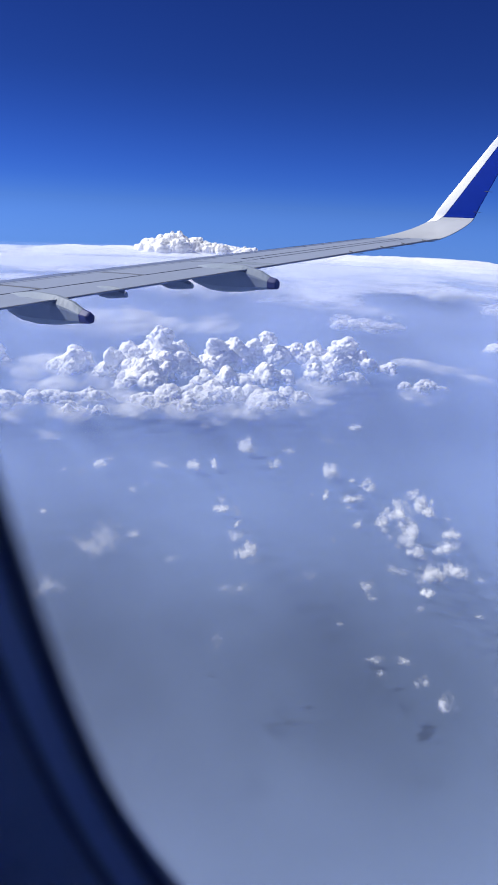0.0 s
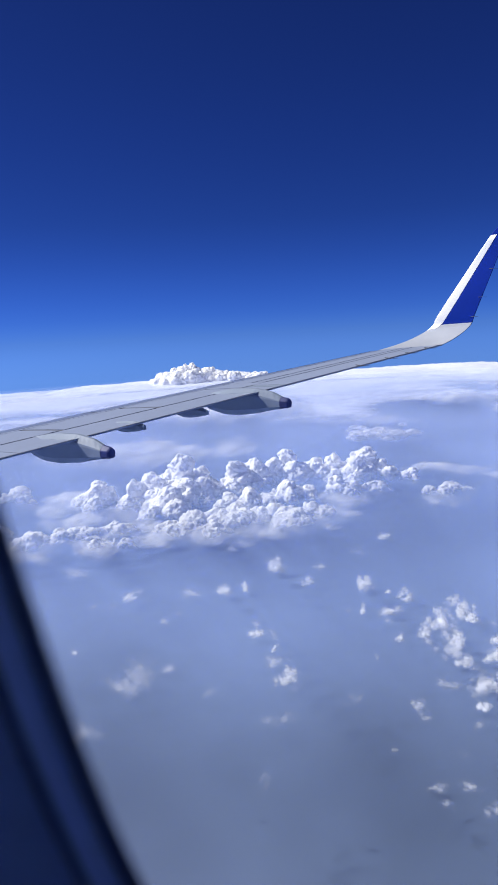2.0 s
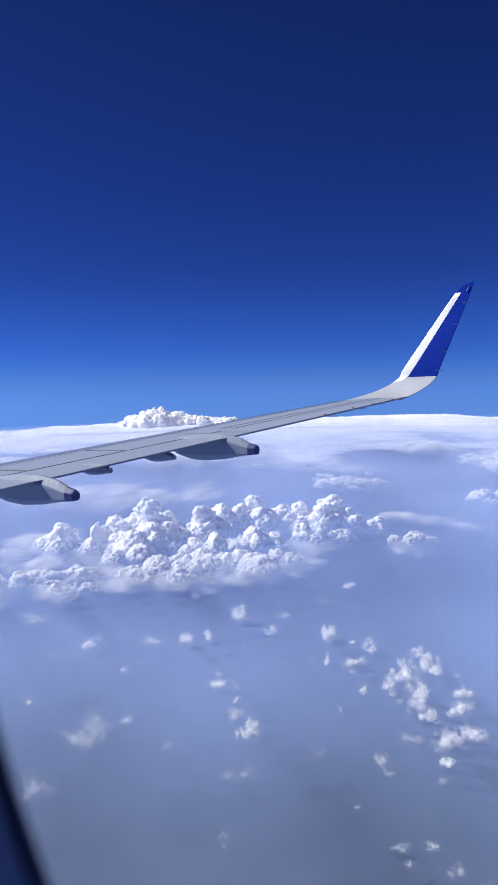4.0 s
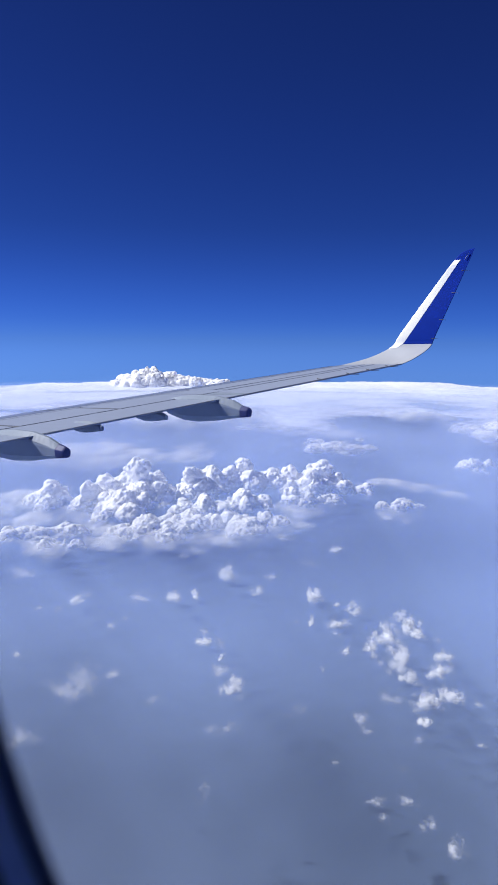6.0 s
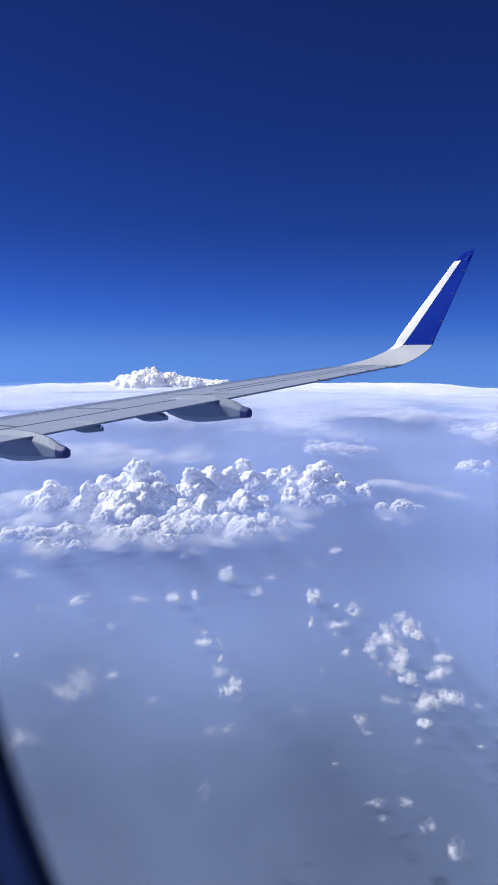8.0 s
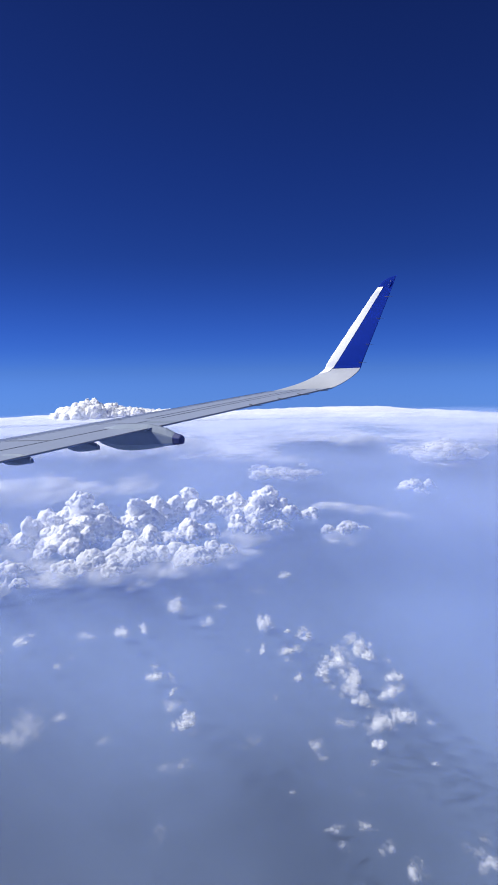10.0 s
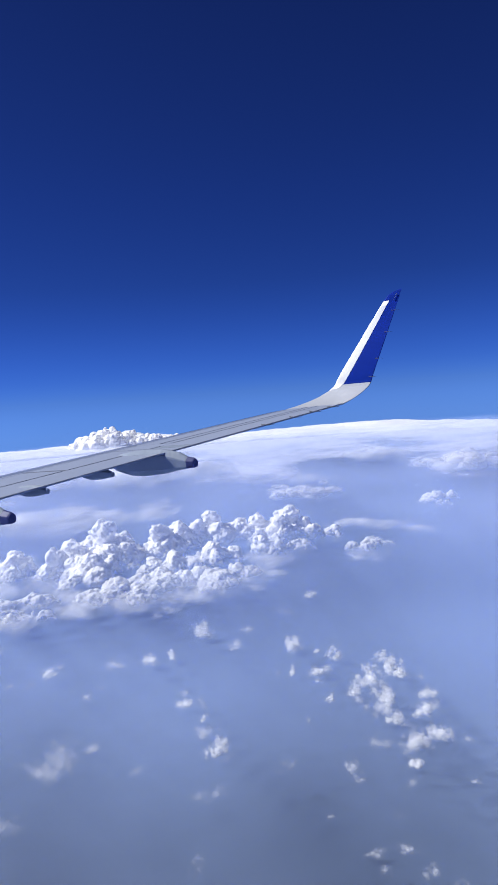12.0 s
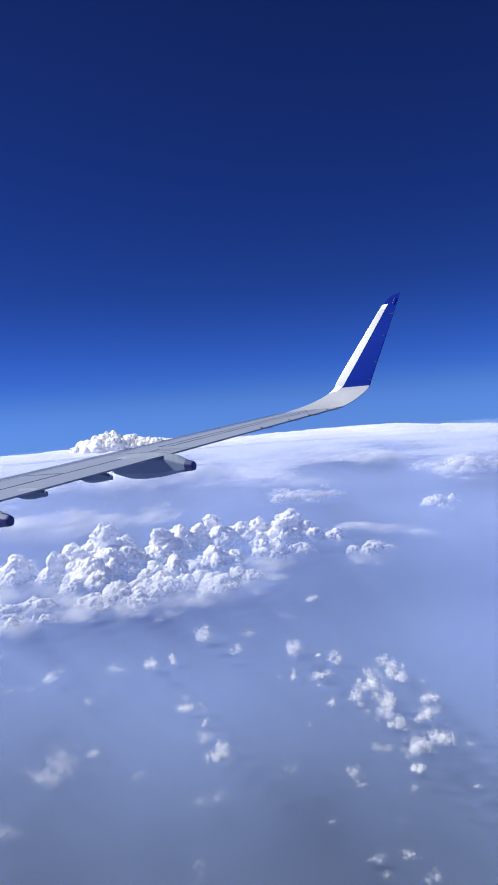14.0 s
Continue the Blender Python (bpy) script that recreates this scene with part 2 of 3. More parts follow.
for k, (z, low, high, most, scale, fade, lift) in enumerate((
        (-297.0, 0.44, 0.62, 0.85, 0.0013, (800, 2300), 0.30), (-290.0, 0.44, 0.68, 0.70, 0.0027, (1000, 2600), 0.25), (-282.0, 0.10, 0.50, 0.85, 0.0010, (1800, 3500), 0.62))):
    hz = veil("sheet_%d" % k, (0.90, 0.91, 0.96), low, high, most, scale, fade, lift=lift, detail=7.0)
    tagged(disc("cloud_sheet", 4220 - 10 * k, z, hz), "thin white sheet of streaky layer cloud", "cloud", kind="structure")


# ---- clouds ----
def ico(level):
    bm = bmesh.new()
    bmesh.ops.create_icosphere(bm, subdivisions=level, radius=1.0)
    v = np.array([p.co[:] for p in bm.verts])
    f = np.array([[p.index for p in q.verts] for q in bm.faces])
    bm.free()
    return v, f


ICO = {k: ico(k) for k in (1, 2, 3)}


def ripple(p, size, rng):
    """A lumpy field of a few waves, in units of size."""
    out = np.zeros(len(p))
    for k in range(9):
        way = rng.normal(size=3)
        f = 1.6 ** (k % 4) * 2.2 / size
        out += np.sin(p @ (way / np.linalg.norm(way)) * f + rng.uniform(0, 6.28)) / 1.5 ** (k % 4)
    return out / 4


def cells(p, size, seed):
    """Squared distance to the nearest of many scattered points, about one to each cube of that size."""
    q = p / size
    base = np.floor(q)
    best = np.full(len(p), 9.0)
    for i in range(27):
        c = base + np.array((i % 3 - 1, i // 3 % 3 - 1, i // 9 - 1))
        h = [np.modf(np.abs(np.sin(c @ np.array(w) + seed)) * 43758.5453)[0] for w in ((12.71, 31.17, 7.47), (26.95, 18.33, 24.61), (11.35, 27.19, 12.46))]
        best = np.minimum(best, ((q - c - np.stack(h, 1)) ** 2).sum(1))
    return best


def fill_mesh(name, p, faces, mat):
    me = bpy.data.meshes.new(name)
    me.vertices.add(len(p))
    me.vertices.foreach_set("co", p.ravel())
    me.loops.add(faces.size)
    me.loops.foreach_set("vertex_index", faces.ravel().astype(np.int32))
    me.polygons.add(len(faces))
    me.polygons.foreach_set("loop_start", np.arange(0, faces.size, faces.shape[1], dtype=np.int32))
    me.polygons.foreach_set("use_smooth", np.ones(len(faces), dtype=bool))
    me.materials.append(mat)
    me.update(calc_edges=True)
    return me


def balls(centres, radii, rng, level=2, squash=1.0):
    centres, radii = np.asarray(centres, float), np.asarray(radii, float)
    v, f = ICO[level]
    n, m = len(centres), len(v)
    shape = rng.uniform(0.8, 1.2, (n, 1, 3)) * np.array([1, 1, squash])
    p = (centres[:, None] + v[None] * radii[:, None, None] * shape).reshape(-1, 3)
    return p, (f[None] + (np.arange(n) * m)[:, None, None]).reshape(-1, 3)


def hull(name, centres, radii, mat, rng, voxel, relief, warp=0.0, squash=1.0):
    """One closed skin round many balls, heaped with cauliflower relief: rows of (cell size, height) in metres."""
    p, f = balls(centres, radii, rng, squash=squash)
    if warp:
        p = p + np.stack([ripple(p, warp * 5, rng) for _ in range(3)], 1) * warp
    rough = new("rough", fill_mesh("rough", p, f, mat))
    skin_over = rough.modifiers.new("skin", "REMESH")
    skin_over.mode, skin_over.voxel_size, skin_over.use_smooth_shade = "VOXEL", voxel, True
    me = bpy.data.meshes.new_from_object(rough.evaluated_get(bpy.context.evaluated_depsgraph_get()))
    spare = rough.data
    bpy.data.objects.remove(rough)
    bpy.data.meshes.remove(spare)
    me.name = name
    seed = float(rng.uniform(0, 50))
    for size, high in relief:
        co, nr = np.empty(len(me.vertices) * 3), np.empty(len(me.vertices) * 3)
        me.vertices.foreach_get("co", co)
        me.vertex_normals.foreach_get("vector", nr)
        co, nr = co.reshape(-1, 3), nr.reshape(-1, 3)
        co = co + nr * ((0.35 - np.minimum(cells(co, size, seed + size), 0.75)) * 1.3 * high * np.clip(nr[:, 2] + 0.8, 0.15, 1))[:, None]
        me.vertices.foreach_set("co", co.ravel())
        me.update()
    me.polygons.foreach_set("use_smooth", np.ones(len(me.polygons), dtype=bool))
    if not me.materials:
        me.materials.append(mat)
    return me


def billows(name, centres, radii, outward, mat, rng, level=2, own=0.6, squash=1.0, warp=0.2):
    """One mesh of many small rounded billows; own: how far each is shaded as a ball and not as part of the whole."""
    outward = np.asarray(outward, float)
    p, faces = balls(centres, radii, rng, level, squash)
    big = float(np.percentile(radii, 90))
    p = p + np.stack([ripple(p, big * 2.0, rng) for _ in range(3)], 1) * warp * big
    p = p + np.stack([ripple(p, big * 0.7, rng) for _ in range(3)], 1) * warp * 0.35 * big
    nrm = ICO[level][0][None] * own + outward[:, None] * (1 - own)
    nrm = (nrm / np.maximum(np.linalg.norm(nrm, axis=2, keepdims=True), 1e-6)).reshape(-1, 3)
    me = fill_mesh(name, p, faces, mat)
    me.normals_split_custom_set_from_vertices(nrm.tolist())
    return me


def unit(rng, n, up):
    d = rng.normal(size=(n * 4 + 40, 3))
    d /= np.linalg.norm(d, axis=1, keepdims=True)
    return d[d[:, 2] > up][:n]


def cumulus(seed, towers, mat, base=-294.0, label="bright white cumulus cloud heaped up in billows", voxel=1.25, relief=((9, 2.4), (4.6, 1.9), (2.5, 1.2)), warp=4.0):
    """A heap of towers (x, y, radius, height), each a stack of swelling heads, under one skin."""
    rng = np.random.default_rng(seed)
    c, r, between = [], [], []
    for k in range(len(towers)):
        for (x0, y0, r0, h0), (x1, y1, r1, h1) in [(towers[k], towers[j]) for j in range(k)]:
            if math.hypot(x1 - x0, y1 - y0) < 2.2 * (r0 + r1):
                between.append(((x0 + x1) / 2, (y0 + y1) / 2, (r0 + r1) * 0.42, min(h0, h1) * rng.uniform(0.7, 0.95)))
    for x, y, wide, high in [(x, y, 1.15 * w, h) for x, y, w, h in towers] + between:
        levels = max(2, int(high / (wide * 0.5)) + 1)
        for k in range(levels):
            u = k / (levels - 1)
            rr = wide * (0.90 - 0.36 * u)
            for j in range(4 if u < 0.7 else 2):
                off = rng.normal(size=2) * wide * 0.42 * (1 - 0.55 * u)
                q = rr * rng.uniform(0.7, 1.0)
                at = np.array((x + off[0], y + off[1], base + max(0.0, high - q) * u * rng.uniform(0.85, 1.0)))
                c.append(at)
                r.append(q)
                for d in unit(rng, 16, -0.1):
                    c.append(at + d * q * rng.uniform(0.78, 0.92))
                    r.append(q * rng.uniform(0.14, 0.34))
    ob = new("cumulus_cloud", hull("cumulus_cloud", c, r, mat, rng, voxel, relief, warp))
    return tagged(ob, label, "cloud", "cumulus clouds")


def scatter(name, seed, n, centre, spread, size, mat, label, group, turn=0.0, squash=0.8, own=0.95, clump=6, level=2):
    """A loose cloud of small billows, gathered in a few clumps about a centre; spread and size in metres."""
    rng = np.random.default_rng(seed)
    hubs = rng.normal(size=(clump, 3)) * 0.42
    pick = hubs[rng.integers(0, clump, n)]
    away = rng.normal(size=(n, 3))
    away /= np.linalg.norm(away, axis=1, keepdims=True)
    grow = rng.uniform(0.35, 0.75, clump)
    p = pick + away * (rng.uniform(0, 1, n) ** 0.6 * grow[np.argmin(np.linalg.norm(pick[:, None] - hubs[None], axis=2), axis=1)])[:, None]
    far = np.linalg.norm(p, axis=1)
    r = size * rng.uniform(0.5, 1.3, n) * np.clip(1.25 - 0.5 * far, 0.35, 1.2)
    out = p * np.array([0.6, 0.6, 0.8]) + np.array([0, 0, 0.35])
    out /= np.maximum(np.linalg.norm(out, axis=1, keepdims=True), 0.2)
    a = radians(turn)
    p = p * np.array(spread)
    p = np.stack([p[:, 0] * math.cos(a) - p[:, 1] * math.sin(a), p[:, 0] * math.sin(a) + p[:, 1] * math.cos(a), np.abs(p[:, 2])], 1) + np.array(centre)
    ob = new(name, billows(name, p, r, out, mat, rng, level=level, own=own, squash=squash))
    return tagged(ob, label, "cloud", group)


def puff(seed, x, y, r, mat, turn=0.0, long=1.0):
    """A small ragged fair-weather cloud: a few rounded heads with a ragged fringe that thins outwards."""
    rng = np.random.default_rng(seed)
    a = radians(turn)
    spin = np.array([[math.cos(a), -math.sin(a), 0], [math.sin(a), math.cos(a), 0], [0, 0, 1]])
    wide = np.array([r * long, r * 0.9, r * {PUFF: 1.4, WISP: 0.9, FAINT: 0.6}[mat]]) 
    low = {PUFF: -294.0, WISP: -291.0, FAINT: -293.0}[mat]
    p, q, away = [], [], []
    hubs, twigs, bits, grow = {PUFF: (6, 10, 8, 1.05), WISP: (8, 8, 6, 0.9), FAINT: (12, 5, 5, 1.2)}[mat]
    for hub in rng.normal(size=(hubs, 3)) * 0.42:
        tight = rng.uniform(0.10, 0.26)
        for _ in range(twigs):
            twig = hub + rng.normal(size=3) * tight
            for _ in range(bits):
                bit = twig + rng.normal(size=3) * 0.10
                c = spin @ (bit * wide)
                c[2] = abs(c[2])
                p.append(c + np.array((x, y, low)))
                q.append(r * rng.uniform(0.05, 0.16) * grow * max(0.4, 1.25 - 0.6 * np.linalg.norm(bit)))
                o = bit * np.array([0.6, 0.6, 0.8]) + np.array([0, 0, 0.5])
                away.append(o / max(np.linalg.norm(o), 0.2))
    ob = new("cumulus_puff", billows("cumulus_puff", p, q, away, mat, rng, level=1, own=0.95, squash=1.05))
    return tagged(ob, {PUFF: "small bright white fair-weather cumulus puff over hazy sea", WISP: "ragged white shred of cloud over hazy sea",
                       FAINT: "faint thin wisp of cloud over hazy sea"}[mat], "cloud", "fair-weather puffs")


# the great heap: rows of towers, the tall ones behind, low misty ones before them
cumulus(1, [(-798, 838, 38, 89), (-816, 800, 30, 66), (-784, 874, 31, 62), (-815, 754, 24, 62), (-737, 747, 32, 60), (-746, 852, 22, 55)], HEAP)
cumulus(9, [(-893, 743, 28, 56), (-870, 712, 22, 36)], HEAP)
cumulus(2, [(-724, 919, 31, 75), (-725, 972, 30, 72), (-687, 1028, 28, 80), (-649, 1057, 28, 59), (-619, 1092, 27, 60), (-571, 1116, 31, 80), (-534, 1115, 24, 54), (-566, 1063, 23, 64), (-490, 1120, 17, 36)], HEAP)
cumulus(3, [(-646, 857, 28, 40), (-618, 900, 27, 46), (-594, 932, 23, 39), (-665, 822, 24, 38)], HEAP)
cumulus(10, [(-560, 990, 20, 43), (-535, 994, 20, 40), (-504, 1032, 22, 32)], HEAP)
cumulus(4, [(-646, 719, 34, 39), (-599, 754, 34, 37), (-553, 805, 31, 40), (-519, 848, 26, 31), (-660, 674, 30, 29), (-597, 688, 24, 26)], LOW_HEAP)
cumulus(5, [(-742, 631, 28, 30), (-764, 599, 26, 29), (-779, 572, 26, 29), (-674, 601, 18, 24), (-711, 575, 18, 24), (-799, 541, 26, 36)], LOW_HEAP)
cumulus(6, [(-405, 1044, 24, 27), (-386, 1072, 24, 31), (-370, 1098, 15, 19)], LOW_HEAP)
cumulus(7, [(-396, 1509, 30, 39), (-375, 1558, 22, 30)], LOW_HEAP)
cumulus(8, [(-1046, 679, 30, 44), (-879, 532, 27, 33)], LOW_HEAP)
MISTY = "low misty white cloud fading into the haze"
for k, (x, y, r, h) in enumerate([(-618, 715, 44, 16), (-555, 775, 44, 14), (-515, 845, 36, 12), (-505, 915, 40, 12), (-680, 660, 40, 14), (-735, 590, 40, 12),
                                  (-800, 525, 44, 12), (-930, 745, 50, 24), (-640, 820, 50, 16), (-790, 740, 60, 24), (-540, 985, 50, 14), (-880, 530, 50, 14),
                                  (-960, 700, 60, 22), (-600, 735, 40, 14), (-545, 800, 40, 12), (-720, 690, 50, 20), (-850, 650, 60, 20), (-400, 1050, 34, 10)]):
    scatter("mist_patch", 300 + k, 120, (x, y, -292), (r * 1.25, r, h), r * 0.24, MIST, MISTY, "mist patches", squash=0.5)["kind"] = "stuff"

# fair-weather puffs strewn over the sea: bright ones, ragged ones, faint ones
for k, (x, y, r) in enumerate([
        (-457, 648, 14), (-402, 628, 7), (-548, 488, 9), (-467, 557, 11), (-456, 579, 7), (-369, 491, 9), (-341, 474, 4), (-302, 430, 11), (-336, 648, 13),
        (-308, 652, 4), (-285, 640, 9), (-280, 601, 9), (-311, 591, 6), (-224, 631, 15), (-209, 628, 9), (-232, 600, 12), (-235, 572, 8), (-250, 552, 5),
        (-204, 568, 12), (-184, 536, 9), (-169, 593, 8), (-165, 556, 10), (-153, 507, 11), (-142, 525, 9), (-148, 478, 7), (-397, 826, 9)]):
    puff(20 + k, x, y, r, PUFF, 37 * k, 1.0 + 0.3 * (k % 3))
for k, (x, y, r) in enumerate([
        (-412, 675, 9), (-496, 532, 13), (-322, 580, 4), (-275, 579, 5), (-225, 555, 6), (-183, 490, 9), (-189, 449, 9), (-180, 438, 5), (-253, 505, 4),
        (-186, 623, 5), (-119, 524, 4), (-103, 469, 4), (-568, 449, 6), (-548, 459, 5), (-470, 462, 7), (-474, 483, 5), (-663, 501, 16), (-550, 668, 9),
        (-90, 353, 10), (-54, 383, 12), (-127, 380, 6), (-200, 545, 16), (-160, 500, 14), (-225, 600, 18), (-160, 560, 12)]):
    puff(60 + k, x, y, r, WISP, 37 * k, 1.0 + 0.3 * (k % 3))
for k, (x, y, r) in enumerate([
        (-327, 452, 13), (-273, 382, 11), (-238, 433, 7), (-343, 380, 8), (-407, 365, 24), (-415, 348, 16), (-401, 393, 10), (-386, 286, 16), (-241, 316, 6),
        (-185, 393, 4), (-142, 415, 5), (-143, 372, 6), (-110, 370, 7), (-134, 360, 4), (-400, 756, 11), (-501, 369, 8), (-286, 428, 6), (-144, 454, 6)]):
    puff(100 + k, x, y, r, FAINT, 37 * k, 1.0 + 0.4 * (k % 3))

# the far bank on the horizon: a tall head over a long deck
cumulus(93, [(-2790, 2865, 70, 74), (-2740, 2914, 85, 106), (-2665, 2985, 95, 138), (-2600, 3040, 90, 110), (-2515, 3110, 85, 76), (-2436, 3173, 75, 54), (-2345, 3240, 65, 42)], FAR_HEAP,
        base=-292, label="towering white cumulus head above the far cloud bank", voxel=3.5, relief=((40, 12.0), (20, 7.0), (10, 3.0)), warp=9.0)


def deck(seed, first, last, far, deep, top, label):
    """A long bank of layer cloud with a smooth swelling crest, seen edge-on along the horizon; top: (angle, height) along it."""
    rng = np.random.default_rng(seed)
    n, m = int((last - first) * 26), 26
    a = np.radians(np.linspace(first, last, n))
    high = np.interp(np.degrees(a), *zip(*top))
    p = []
    for k in range(m):
        s = math.pi * k / (m - 1)
        d = far - deep * math.cos(s)
        p.append(np.stack([-d * np.sin(a), d * np.cos(a), -296 + high * math.sin(s) ** 0.6], 1))
    p = np.stack(p, 1).reshape(-1, 3)
    lift = (0.35 - cells(p * np.array([1, 1, 1.6]), 210, 3.0 + seed)) * 13 + (0.35 - cells(p, 80, 9.0 + seed)) * 9 + (0.35 - cells(p, 36, 5.0 + seed)) * 4 + ripple(p, 500, rng) * 5
    p[:, 2] += lift * np.clip((p[:, 2] + 296) / 26, 0, 1)
    i = (np.arange(n - 1)[:, None] * m + np.arange(m - 1)[None]).ravel()
    ob = new("stratus_cloud", fill_mesh("stratus_cloud", p, np.stack([i, i + m, i + m + 1, i + 1], 1), DECK))
    return tagged(ob, label, "cloud", "layer clouds")


deck(1, -35, 105, 4050, 330, ((-35, 22), (9, 26), (13, 40), (16, 54), (18.7, 66), (21, 64), (24, 58), (28, 49), (32, 38), (36, 35), (47, 34), (51, 28), (54, 14), (57, 18), (105, 22)),
     "long white bank of layer cloud along the horizon")
for k, (x, y, along, across, thick, turn, many) in enumerate([
        (-742, 1555, 100, 38, 30, 22, 110), (-839, 2401, 150, 70, 20, 18, 120), (-480, 2150, 150, 80, 36, 14, 110), (-470, 1236, 75, 40, 5, 22, 45),
        (-1256, 1094, 230, 130, 14, 46, 120), (-1062, 1246, 100, 70, 12, 38, 70), (-950, 1807, 150, 70, 10, 27, 60), (-356, 1228, 55, 22, 5, 15, 30),
        (-971, 765, 75, 45, 8, 50, 50), (-1500, 1900, 300, 160, 16, 36, 120)]):
    scatter("stratus_cloud", 400 + k, many, (x, y, -280), (along, across, thick), across * 0.52, LENS if thick >= 30 else STREAK, "flat white streak of layer cloud with soft edges", "layer clouds", turn, squash=0.3, own=0.95, clump=12)

# ---- the wing ----
TE_X0, TE_SLOPE = -8.77, 0.26            # trailing edge: x = TE_X0 + TE_SLOPE * y
TE_Z0, TE_ZS = -1.86, 0.1068


def chord(y):
    return 1.5 + (14.5 - y) * 0.165


def skin(y, u, side=1, lift=0.0):
    """A point of the wing's skin: y along the span, u from the trailing edge (0) to the leading edge (1)."""
    c = chord(y)
    f = 2.6 * (0.2969 * math.sqrt(max(0, 1 - u)) - 0.126 * (1 - u) - 0.3516 * (1 - u) ** 2 + 0.2843 * (1 - u) ** 3 - 0.1015 * (1 - u) ** 4)
    top = 0.055 * c * f
    z = TE_Z0 + TE_ZS * y - 0.060 * c * u + (top if side > 0 else -0.055 * c * f)
    return (TE_X0 + TE_SLOPE * y - c * u, y, z + lift * side)


def part(name, bm_or_me, mat, parent, label=""):
    me = bm_or_me
    if not isinstance(me, bpy.types.Mesh):
        me = bpy.data.meshes.new(name)
        bm_or_me.to_mesh(me)
        bm_or_me.free()
        me.materials.append(mat)
    ob = new(name, me)
    ob.parent = parent
    if label:
        ob["label"] = label
    return ob


wing = new("aircraft_wing")
tagged(wing, "grey swept airliner wing with upturned blue winglet", "wing")


def loft(name, rings, mat, closed=True, caps=True):
    n = len(rings[0])
    v = [p for r in rings for p in r]
    f = []
    for k in range(len(rings) - 1):
        for j in range(n if closed else n - 1):
            a0, a1 = k * n + j, k * n + (j + 1) % n
            f.append((a0, a1, a1 + n, a0 + n))
    if caps:
        f += [tuple(range(n))[::-1], tuple(range((len(rings) - 1) * n, len(rings) * n))]
    return mesh(name, v, f, mat)


def section(y, lift=0.0, n=14):
    us = [0.5 - 0.5 * math.cos(math.pi * k / n) for k in range(n + 1)]
    return [skin(y, u, 1, lift) for u in us] + [skin(y, u, -1, lift) for u in us[-2:0:-1]]


SPAN = [0.15 + 13.55 * k / 24 for k in range(25)]
part("wing_box", loft("wing_box", [section(y, -0.008) for y in SPAN], SEAM), SEAM, wing, "dark seals between the wing panels")


def panel(name, y0, y1, u0, u1, mat, side=1, lift=0.0, label="", ny=6, nu=6):
    """A thin plate that follows the skin, with turned-down edges."""
    v, f = [], []
    for k in range(ny + 1):
        for j in range(nu + 1):
            y, u = y0 + (y1 - y0) * k / ny, u0 + (u1 - u0) * j / nu
            v.append(skin(y, u, side, lift))
    w = nu + 1
    for k in range(ny):
        for j in range(nu):
            q = (k * w + j, k * w + j + 1, (k + 1) * w + j + 1, (k + 1) * w + j)
            f.append(q if side < 0 else q[::-1])
    rim = [j for j in range(w)] + [k * w + nu for k in range(1, ny + 1)] + [ny * w + j for j in range(nu - 1, -1, -1)] + [k * w for k in range(ny - 1, 0, -1)]
    o = len(v)
    for i in rim:
        x, y, z = v[i]
        v.append((x, y, z - 0.012 * side))
    m = len(rim)
    for i in range(m):
        f.append((rim[i], rim[(i + 1) % m], o + (i + 1) % m, o + i))
    me = mesh(name, v, f, mat, smooth=False)
    return part(name, me, mat, wing, label)


G = 0.022
cuts = [0.15, 2.9, 5.2, 7.6, 10.0, 11.9, 13.7]
for k in range(6):
    panel("leading_edge_slat", cuts[k] + 1.6 * G, cuts[k + 1] - 1.6 * G, 0.80, 1.0, SLAT, label="" if k else "light grey leading-edge slat", ny=10, nu=10)
panel("fixed_skin", 0.15, 9.9, 0.735, 0.786, GREY, ny=20, nu=2)
panel("fixed_skin", 9.92, 13.7, 0.515, 0.786, GREY, ny=14, nu=4)
sp = [3.2, 4.75, 6.3, 7.85, 9.4]
for k in range(4):
    panel("spoiler", sp[k] + 1.8 * G, sp[k + 1] - 1.8 * G, 0.368, 0.725, GREY)
panel("fixed_skin", 0.15, 3.19, 0.368, 0.725, GREY)
panel("fixed_skin", 9.41, 9.91, 0.368, 0.725, GREY)
panel("flap", 0.15, 5.1, 0.0, 0.346, GREY, ny=12)
panel("flap", 5.12, 9.40, 0.0, 0.346, GREY, ny=12)
panel("fixed_skin", 9.95, 13.7, 0.385, 0.49, GREY)
panel("fixed_skin", 9.42, 9.60, 0.0, 0.346, SLATE)
panel("aileron", 9.62, 13.0, 0.0, 0.362, GREY, ny=10)
panel("fixed_skin", 13.02, 13.7, 0.0, 0.362, GREY)
panel("lower_skin", 0.15, 13.7, 0.0, 1.0, SLATE, side=-1, ny=30, nu=12)


